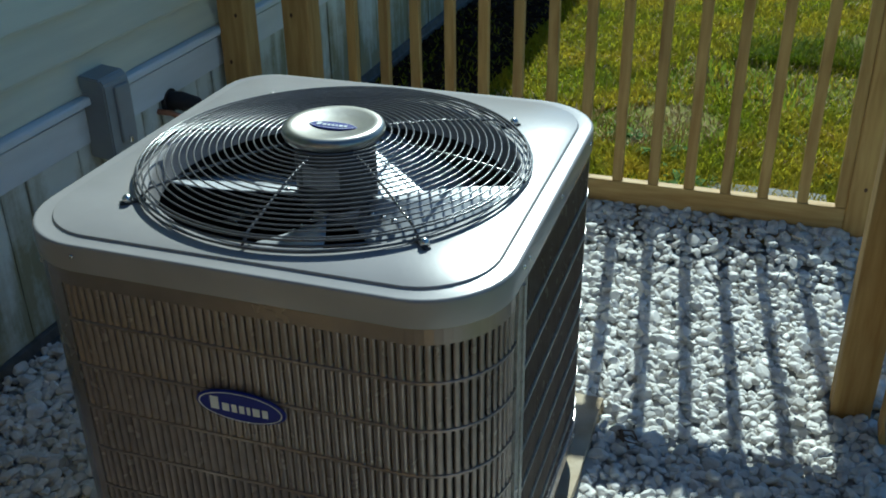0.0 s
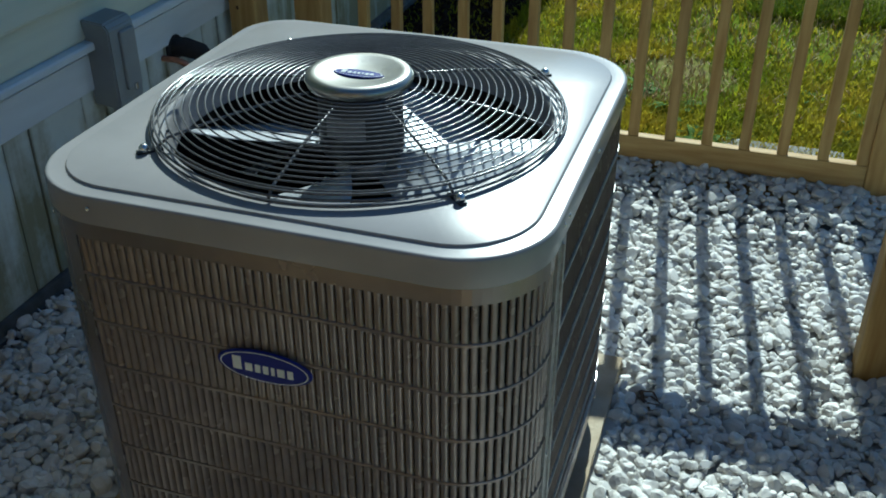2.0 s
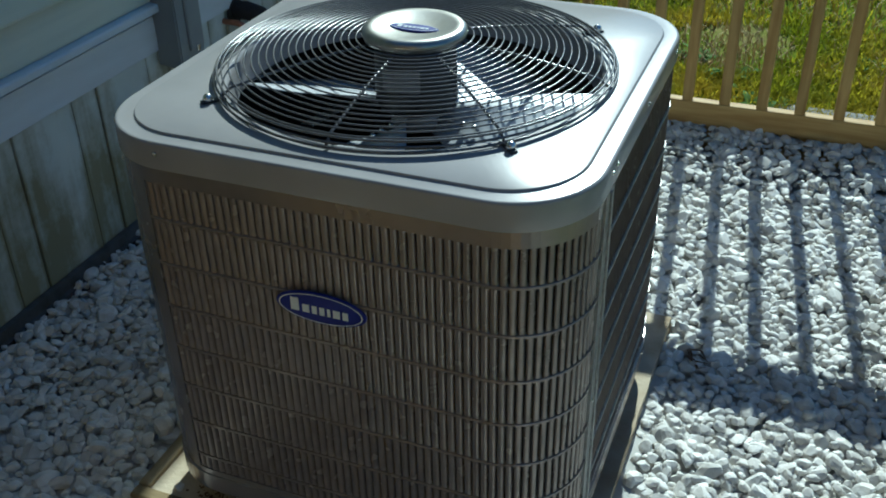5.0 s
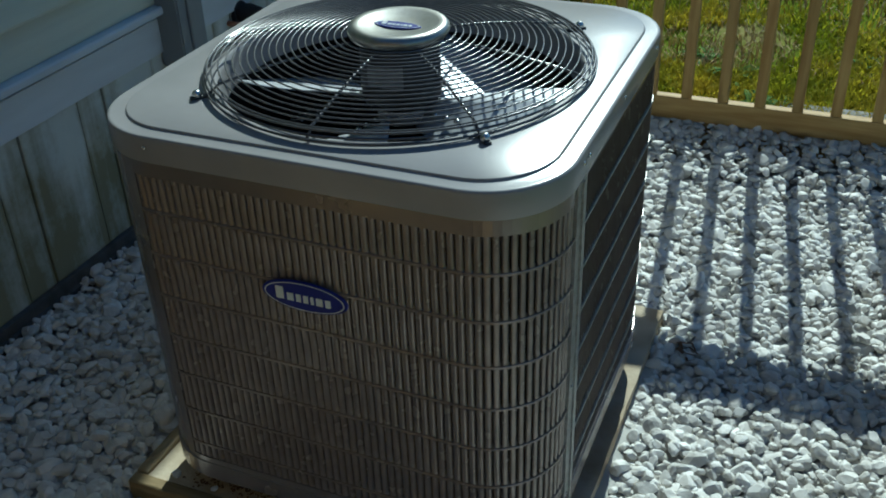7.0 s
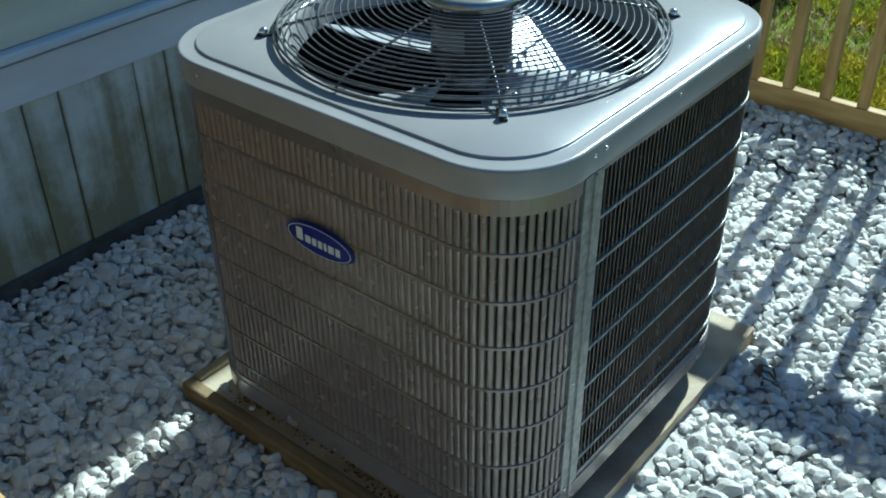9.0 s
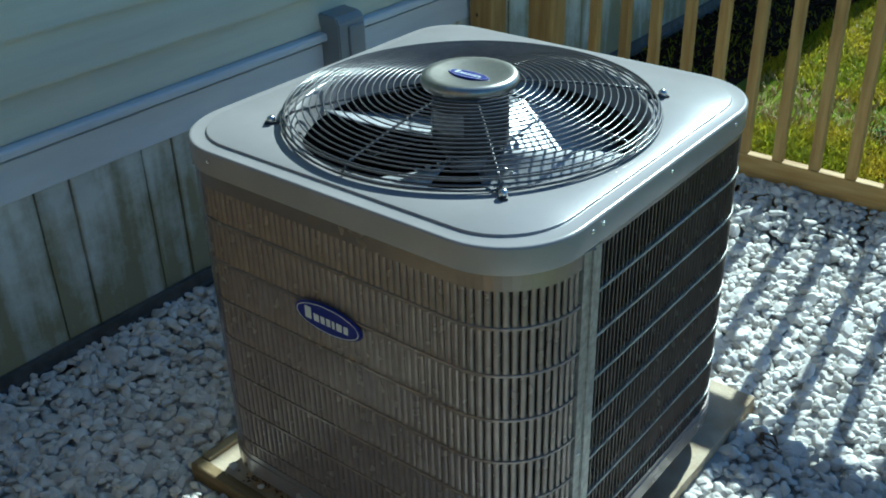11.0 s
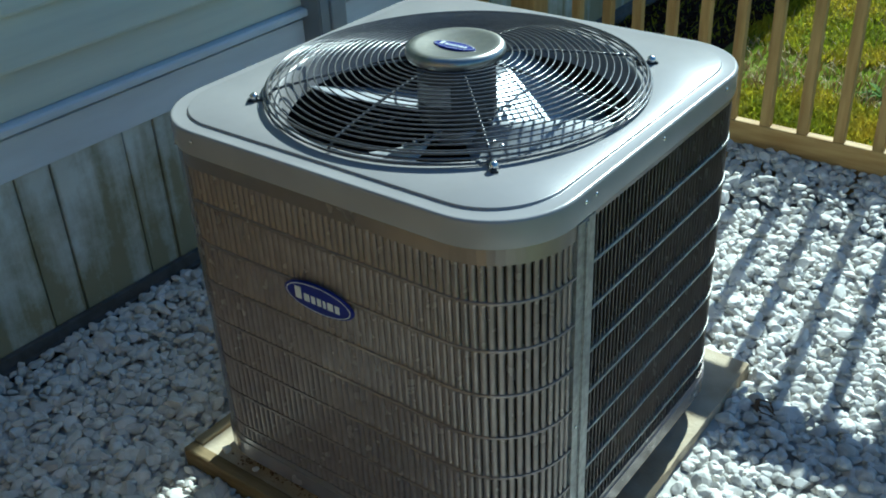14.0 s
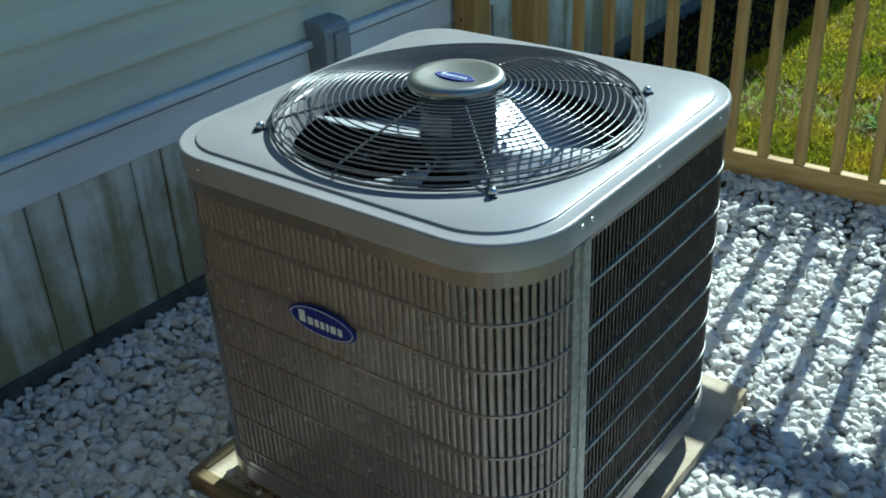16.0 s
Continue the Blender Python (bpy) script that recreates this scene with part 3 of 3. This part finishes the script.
# screws
sc = mesh_of(lathe([(0.0, 0.0035), (0.002, 0.0033), (0.0038, 0.002), (0.0046, 0.0), (0.0, 0.0)], 12), "screw", SCREW, True)
for s, z in ((S_POST0 + 0.016, 0.948), (S_POST1 - 0.008, 0.948), (S_FR_END + SIDE / 2, 0.950), (S_FR_END + SIDE - 0.03, 0.948), (-0.30, 0.945), (S_L0 - 0.07, 0.90), (S_POST0 + 0.012, 0.46), (S_POST0 + 0.012, 0.17)):
    p, nrm = outline(s, -0.0065 if z > 0.9 else -0.0025)
    ob = new("screw", sc)
    ob.parent = lid if z > 0.9 else post
    ob.matrix_basis = Matrix.Translation(p + Vector((0, 0, z))) @ nrm.to_track_quat("Z", "Y").to_matrix().to_4x4()


# wire grille
def wire_z(r):
    if r > 0.360:
        k = (r - 0.360) / (0.400 - 0.360)
        return 1.000 - 0.022 * k ** 2.2
    return 1.000 + 0.038 * (1 - (r / 0.360) ** 2)


grille = thing("fan_grille")
grille.parent = unit
tagged(grille, "dark round wire fan guard")
NR = 19
for i in range(NR):
    r = 0.116 + (0.381 - 0.116) * i / (NR - 1)
    part("wire_ring", lathe([(r + 0.0017 * math.cos(a), wire_z(r) + 0.0017 * math.sin(a)) for a in [2 * math.pi * k / 7 for k in range(7)]], 96, close=True), WIRE, grille, smooth=True)
for r, z in ((0.390, 0.994), (0.396, 0.986), (0.399, 0.977)):
    part("wire_ring", lathe([(r + 0.0024 * math.cos(a), z + 0.0024 * math.sin(a)) for a in [2 * math.pi * k / 7 for k in range(7)]], 96, close=True), WIRE, grille, smooth=True)
for i in range(8):
    a = math.pi / 4 * i
    end = 0.398
    pts = [(r * math.cos(a), r * math.sin(a), wire_z(r) - 0.006) for r in [0.10 + (end - 0.10) * k / 12 for k in range(13)]]
    part("spoke", tube(pts, 0.0028, 8), WIRE, grille, smooth=True)
    if i % 2:
        m = Matrix.Rotation(a, 4, "Z")
        cb = box(0.384, 0.432, -0.007, 0.007, ZT + 0.0045, ZT + 0.010, 0.002)
        cl = part("clamp", cb, BLACK, grille, "dark clip that holds the guard", at=m)
        part("bolt", lathe([(0.0, ZT + 0.022), (0.005, ZT + 0.0215), (0.009, ZT + 0.017), (0.010, ZT + 0.009), (0.0, ZT + 0.009)], 10, centre=(0.418, 0)), SCREW, cl, smooth=True)
# hub cap with its badge
hub = part("hub_cap", lathe([(0.0, 1.047), (0.03, 1.0475), (0.06, 1.0505), (0.08, 1.0548), (0.090, 1.0562), (0.098, 1.0545), (0.103, 1.049), (0.1045, 1.041), (0.101, 1.032), (0.09, 1.028), (0.0, 1.026)], 64), BRUSHED, grille, "brushed steel hub cap", True)


def badge(parent, size, at, sticks):
    """A blue oval with a white line and plain white bars."""
    a, c = size
    b = bmesh.new()
    n = 56
    prev = None
    for k, z in ((0.97, 0.0), (1.0, 0.0015), (1.0, 0.004), (0.97, 0.0055)):
        ring = [b.verts.new((a * k * math.cos(2 * math.pi * i / n), c * k * math.sin(2 * math.pi * i / n), z)) for i in range(n)]
        if prev:
            for i in range(n):
                b.faces.new([prev[i], prev[(i + 1) % n], ring[(i + 1) % n], ring[i]])
        prev = ring
    b.faces.new(prev)
    bmesh.ops.recalc_face_normals(b, faces=b.faces)
    plate = part("badge", b, BLUE, parent, "dark blue oval badge with a white border", at=at)
    b = bmesh.new()
    r0 = [b.verts.new((a * 0.93 * math.cos(2 * math.pi * i / n), c * 0.91 * math.sin(2 * math.pi * i / n), 0.0064)) for i in range(n)]
    r1 = [b.verts.new((a * 0.905 * math.cos(2 * math.pi * i / n), c * 0.86 * math.sin(2 * math.pi * i / n), 0.0064)) for i in range(n)]
    for i in range(n):
        b.faces.new([r0[i], r0[(i + 1) % n], r1[(i + 1) % n], r1[i]])
    part("border_line", b, WHITE, plate)
    for x0, x1, z0, z1 in sticks:
        part("bar", box(a * x0, a * x1, c * z0, c * z1, 0.0056, 0.0068), WHITE, plate)
    return plate


BARS = [(-0.66, -0.48, -0.36, 0.46)] + [(x, x + w, -0.36, 0.14) for x, w in ((-0.40, 0.15), (-0.19, 0.11), (-0.02, 0.11), (0.15, 0.07), (0.28, 0.15), (0.49, 0.12))]
badge(unit, (0.090, 0.033), pose(0.002, -HALF - 0.004, 0.688, 90, 0, 0), BARS)
badge(hub, (0.052, 0.018), pose(0.0, -0.004, 1.0455), BARS)

# fan, motor and what lies below
fan = thing("fan_assembly")
fan.parent = unit
tagged(fan, "aluminium blade fan under a black motor")
part("motor", lathe([(0.0, 1.022), (0.07, 1.020), (0.082, 1.01), (0.084, 0.905), (0.078, 0.892), (0.03, 0.888), (0.0, 0.888)], 40), BLACK, fan, "black fan motor", True)
lb = bmesh.new()
cols = []
for i in range(9):
    a = math.radians(-118 + 7 * i)
    cols.append([lb.verts.new((0.0848 * math.cos(a), 0.0848 * math.sin(a), z)) for z in (0.945, 0.99)])
for q, w in zip(cols, cols[1:]):
    lb.faces.new([q[0], w[0], w[1], q[1]])
part("motor_label", lb, PAPER, fan, "pale grey motor label")
part("fan_hub", lathe([(0.0, 0.886), (0.05, 0.884), (0.055, 0.85), (0.0, 0.84)], 32), BLADE, fan, smooth=True)
for k in range(4):
    b = bmesh.new()
    grid = []
    for i in range(9):
        r = 0.05 + (0.362 - 0.05) * i / 8
        span = math.radians(42 + 14 * math.sin(math.pi * i / 8) + 8 * i / 8)
        row = []
        for j in range(9):
            u = j / 8 - 0.5
            a = u * span + 0.25 * (r - 0.05)
            row.append((r * math.cos(a), r * math.sin(a), 0.862 + u * 0.105 * (0.35 + 0.65 * r / 0.375) + 0.03 * u * u))
        grid.append(row)
    top = [[b.verts.new(p) for p in row] for row in grid]
    low = [[b.verts.new((p[0], p[1], p[2] - 0.0022)) for p in row] for row in grid]
    for i in range(8):
        for j in range(8):
            b.faces.new([top[i][j], top[i + 1][j], top[i + 1][j + 1], top[i][j + 1]])
            b.faces.new([low[i][j], low[i][j + 1], low[i + 1][j + 1], low[i + 1][j]])
    rim = [(i, 0) for i in range(9)] + [(8, j) for j in range(1, 9)] + [(i, 8) for i in range(7, -1, -1)] + [(0, j) for j in range(7, 0, -1)]
    for (i, j), (p, q) in zip(rim, rim[1:] + rim[:1]):
        b.faces.new([top[i][j], low[i][j], low[p][q], top[p][q]])
    bmesh.ops.recalc_face_normals(b, faces=b.faces)
    part("blade", b, BLADE, fan, "bare aluminium fan blade", True, at=pose(0, 0, 0, 0, 0, -15 + 90 * k))
rv = mesh_of(lathe([(0.0, 0.006), (0.005, 0.005), (0.008, 0.0), (0.0, 0.0)], 10), "rivet", SCREW, True)
for k in range(4):
    a0 = math.radians(-15 + 90 * k)
    part("spider_arm", box(0.03, 0.150, -0.020, 0.020, 0.866, 0.871, 0.002), SCREW, fan, "zinc plated fan spider arm", at=Matrix.Rotation(a0, 4, "Z") @ Matrix.Rotation(0.2, 4, "X"))
    for r in (0.085, 0.115, 0.142):
        ob = new("rivet", rv)
        ob.parent = fan
        ob.matrix_basis = Matrix.Rotation(a0, 4, "Z") @ Matrix.Translation((r, 0, 0.8715))
comp = part("compressor", lathe([(0.0, 0.52), (0.05, 0.515), (0.085, 0.49), (0.10, 0.45), (0.10, 0.2), (0.12, 0.17), (0.12, 0.122), (0.0, 0.122)], 32, centre=(0.04, 0.02)), BLACK, unit, "black compressor can", True)
part("copper_pipe", tube([(0.04, 0.02, 0.51), (0.04, 0.02, 0.60), (0.0, -0.08, 0.63), (-0.06, -0.18, 0.60), (-0.10, -0.25, 0.45), (-0.10, -0.26, 0.2)], 0.012, 10), COPPER, comp, "copper refrigerant pipe", True)
part("copper_pipe", tube([(0.1, 0.02, 0.42), (0.18, -0.05, 0.48), (0.22, -0.18, 0.46), (0.18, -0.28, 0.35), (0.15, -0.30, 0.15)], 0.010, 10), COPPER, comp, "copper refrigerant pipe", True)

# ---- white stone chips ----
rng = np.random.default_rng(7)


def chip_shape(seed):
    """One angular chip: a ball cut flat by random planes."""
    g = np.random.default_rng(seed)
    b = bmesh.new()
    bmesh.ops.create_icosphere(b, subdivisions=2, radius=1)
    cuts = []
    for _ in range(9):
        d = g.normal(size=3)
        cuts.append((Vector(d / np.linalg.norm(d)), g.uniform(0.55, 0.85)))
    for v in b.verts:
        for d, h in cuts:
            over = v.co.dot(d) - h
            if over > 0:
                v.co -= d * over
    bmesh.ops.remove_doubles(b, verts=b.verts[:], dist=0.16)
    bmesh.ops.triangulate(b, faces=b.faces[:])
    b.verts.ensure_lookup_table()
    co = np.array([v.co[:] for v in b.verts])
    fa = np.array([[v.index for v in f.verts] for f in b.faces])
    b.verts.index_update()
    fa = np.array([[v.index for v in f.verts] for f in b.faces])
    b.free()
    return co, fa


shapes = [chip_shape(100 + i) for i in range(14)]


def scatter(places, sizes, g):
    vs, fs, base = [], [], 0
    for (x, y, z), s in zip(places, sizes):
        co, fa = shapes[int(g.integers(len(shapes)))]
        e = Euler((g.uniform(-0.5, 0.5), g.uniform(-0.5, 0.5), g.uniform(0, 6.28)))
        m = np.array(e.to_matrix())
        q = co * np.array([s * g.uniform(0.85, 1.5), s * g.uniform(0.7, 1.05), s * g.uniform(0.5, 0.8)])
        vs.append(q @ m.T + np.array([x, y, z]))
        fs.append(fa + base)
        base += len(co)
    return np.concatenate(vs), np.concatenate(fs)


def free_of_things(x, y):
    if -0.545 < x < 0.500 and -0.496 < y < 0.625:
        return False
    for px, py in post_places + [(1.107, 0.778)]:
        if px - 0.008 < x < px + 0.116 and py - 0.008 < y < py + 0.116:
            return False
    return True


places, sizes = [], []
step = 0.0272
for layer in range(2):
    nx, ny = int(2.6 / step), int(3.2 / step)
    for i in range(nx):
        for j in range(ny):
            x = -1.225 + (i + 0.5 * (j % 2) + layer * 0.5 + rng.uniform(-0.4, 0.4)) * step
            y = -1.35 + (j + layer * 0.5 + rng.uniform(-0.4, 0.4)) * step
            if not free_of_things(x, y) or x > 1.36 or y > 1.82:
                continue
            if layer and rng.random() < 0.35:
                continue
            s = float(np.clip(rng.lognormal(math.log(0.0176), 0.30), 0.009, 0.031))
            hill = 0.007 * noise.noise(Vector((x * 3.1, y * 3.1, 0))) + 0.018 * max(0, min(1, (-1.0 - x) / 0.2)) + 0.085 * max(0, min(1, (y - 1.45) / 0.28))
            places.append((x, y, 0.001 + layer * 0.013 + hill + rng.uniform(-0.004, 0.006)))
            sizes.append(s)
V, F3 = scatter(places, sizes, rng)
me = bpy.data.meshes.new("gravel")
me.from_pydata(V.tolist(), [], F3.tolist())
me.materials.append(STONE)
tagged(new("gravel", me), "loose white marble chips covering the yard", "gravel", kind="stuff")

# ---- lawn ----
def blades(count, area, height, width, material, name, label, keep=None):
    """Bent grass blades with a thick foot and a pointed tip, all in one mesh."""
    g = np.random.default_rng(len(name) * 31 + count)
    x = g.uniform(area[0], area[1], count)
    y = area[2] + (area[3] - area[2]) * g.random(count) ** 1.5
    if keep:
        ok = np.array([keep(a, b) for a, b in zip(x, y)])
        x, y = x[ok], y[ok]
    n = len(x)
    tall = np.array([noise.noise(Vector((a * 1.7, b * 1.7, 3))) for a, b in zip(x, y)])
    h = height * g.uniform(0.45, 1.25, n) * (1 + 0.6 * tall)
    a, w = g.uniform(0, 6.28, n), width * g.uniform(0.7, 1.3, n)
    t = g.uniform(0.3, 1.5, n) * h
    dx, dy = np.cos(a), np.sin(a)
    v = np.empty((n, 5, 3))
    for k, (along, side, up) in enumerate(((0, -1, 0), (0, 1, 0), (0.4, 0.8, 0.6), (0.4, -0.8, 0.6), (1, 0, 1))):
        v[:, k, 0] = x + dx * t * along + dy * w * side
        v[:, k, 1] = y + dy * t * along - dx * w * side
        v[:, k, 2] = -0.02 + h * up
    base = np.arange(n)[:, None] * 5
    quads = (base + np.array([[0, 1, 2, 3]])).tolist()
    tips = (base + np.array([[3, 2, 4]])).tolist()
    me = bpy.data.meshes.new(name)
    me.from_pydata(v.reshape(-1, 3).tolist(), [], quads + tips)
    me.materials.append(material)
    return tagged(new(name, me), label, "grass", kind="stuff")


def lush(x, y):
    bare = noise.noise(Vector((x * 0.9 + 3, y * 1.1, 0.5)))
    patch = math.hypot((x - 1.0) / 1.0, (y - 3.72) / 0.38) < 1 + 0.5 * noise.noise(Vector((x * 3, y * 3, 1)))
    if x < -0.62 + 0.04 * noise.noise(Vector((y * 2, 0, 7))) and y < 5.2:
        return random.random() < 0.2
    return bare < 0.14 and not (patch and random.random() < 0.8)


blades(270000, (-3.0, 4.6, 1.9, 8.5), 0.044, 0.0038, GRASS, "lawn_grass", "sunlit green lawn grass of uneven height", lush)
# taller blades, coloured dark to stand in for a soil ridge's shadow
blades(5000, (0.6, 3.2, 4.05, 4.5), 0.085, 0.0035, RIDGE_SHADE, "rank_grass", "taller grass along a bare strip, coloured dark as a ridge shadow")
blades(26000, (-1.0, 4.5, 2.6, 6.0), 0.045, 0.003, STRAW, "dry_grass", "dry straw coloured grass in bare patches", lambda x, y: x > -0.55 and (not lush(x, y) or random.random() < 0.25))


def weed_clump(at, leaves, size, seed):
    """A rosette: each leaf is a part of its own."""
    g = random.Random(seed)
    clump = thing("weed", pose(at[0], at[1], -0.02))
    tagged(clump, "broad leaved green weed growing in the lawn", "weed", "weeds along the fence")
    for i in range(leaves):
        b = bmesh.new()
        a, l, w = g.uniform(0, 6.28), size * g.uniform(0.6, 1.2), size * g.uniform(0.22, 0.4)
        lift = g.uniform(0.3, 1.0)
        mid = []
        for j in range(5):
            u = j / 4
            c = Vector((math.cos(a), math.sin(a), 0)) * l * u + Vector((0, 0, lift * l * (u - 0.75 * u * u)))
            wd = w * math.sin(math.pi * min(0.97, 0.12 + 0.85 * u)) / 2
            sd = Vector((-math.sin(a), math.cos(a), 0.15)) * wd
            mid.append((b.verts.new(c - sd), b.verts.new(c + Vector((0, 0, -0.15 * wd))), b.verts.new(c + sd)))
        for p, q in zip(mid, mid[1:]):
            b.faces.new([p[0], p[1], q[1], q[0]])
            b.faces.new([p[1], p[2], q[2], q[1]])
        part("leaf", b, WEED, clump)


for i in range(34):
    weed_clump((random.uniform(-0.5, 2.2), 2.05 + 0.9 * random.random() ** 1.6), random.randint(8, 15), random.uniform(0.06, 0.13), i)

# mulch bed along the house behind the fence, near black to deepen the shade there
mulch_bed = part("mulch_bed", box(-1.215, -0.62, 1.95, 5.2, -0.05, 0.004, 0.004), MULCH, label="dark brown mulch bed deepening the shade along the house wall")
tagged(mulch_bed, category="mulch bed", kind="structure")
g = np.random.default_rng(33)
V, F3 = scatter([(float(g.uniform(-1.21, -0.61)), float(g.uniform(1.96, 5.2)), 0.007) for k in range(1800)], [float(g.uniform(0.006, 0.022)) for k in range(1800)], g)
me = bpy.data.meshes.new("mulch_chips")
me.from_pydata(V.tolist(), [], F3.tolist())
me.materials.append(MULCH)
tagged(new("mulch_chips", me), "dark brown bark chips strewn over the bed", "mulch", kind="stuff")

# flat paving strip behind the fence
curb = part("edging_stone", box(0.62, 1.10, 2.12, 2.32, -0.03, 0.004, 0.008), EDGE, label="grey edging slab in the grass behind the fence")
tagged(curb, category="edging stone", kind="structure")

# dead leaf curled on the stones by the pad
b = bmesh.new()
for q in range(4):
    k = [b.verts.new((0.022 * u - 0.012 * q + 0.03, 0.012 * math.sin(u * 2 + q) + 0.014 * q - 0.02 + w, 0.012 + 0.012 * math.cos(u * 2.2 + q))) for u in range(4) for w in (-0.008 + 0.002 * u, 0.008 - 0.002 * u)]
    for u in range(3):
        b.faces.new([k[2 * u], k[2 * u + 1], k[2 * u + 3], k[2 * u + 2]])
tagged(part("dead_leaf", b, LEAF, at=pose(0.545, 0.50, 0.018, 0, 0, -30)), "curled brown dead leaf on the white stones", "leaf")

# brown leaf crumbs washed against the front of the unit
g = np.random.default_rng(21)
crumbs, crumb_sizes = [], []
for k in range(520):
    x = g.uniform(-0.40, 0.46)
    x = x if g.random() < 0.75 else g.normal(-0.22, 0.08)
    crumbs.append((float(x), float(np.clip(g.normal(-0.42 - 0.015 * math.sin(x * 9), 0.014), -0.45, -0.38)), 0.0485))
    crumb_sizes.append(float(g.uniform(0.0015, 0.0042)))
V, F3 = scatter(crumbs, crumb_sizes, g)
me = bpy.data.meshes.new("leaf_crumbs")
me.from_pydata(V.tolist(), [], F3.tolist())
me.materials.append(LEAF)
tagged(new("leaf_crumbs", me), "brown leaf crumbs and grit on the pad", "debris", kind="stuff")

# loose chips that lie on the pad
for k, (x, y, sz) in enumerate(((-0.44, -0.43, 0.013), (-0.33, -0.438, 0.008), (0.20, -0.438, 0.008))):
    co, fa = shapes[k]
    me = bpy.data.meshes.new("stone_chip")
    me.from_pydata((co * np.array([sz * 1.3, sz, sz * 0.8]) + np.array([0, 0, sz * 0.45])).tolist(), [], fa.tolist())
    me.materials.append(STONE)
    ob = new("stone_chip", me)
    ob.matrix_basis = pose(x, y, 0.0475, 0, 0, 40 * k)
    tagged(ob, "small white marble chip lying on the pad", "stone", "stray chips")
p, nrm = outline(S_FR_END + SIDE - 0.02, -0.005)
ob = new("screw", sc)
ob.parent = bpy.data.objects["base_pan"]
ob.matrix_basis = Matrix.Translation(p + Vector((0, 0, ZB + 0.025))) @ nrm.to_track_quat("Z", "Y").to_matrix().to_4x4()
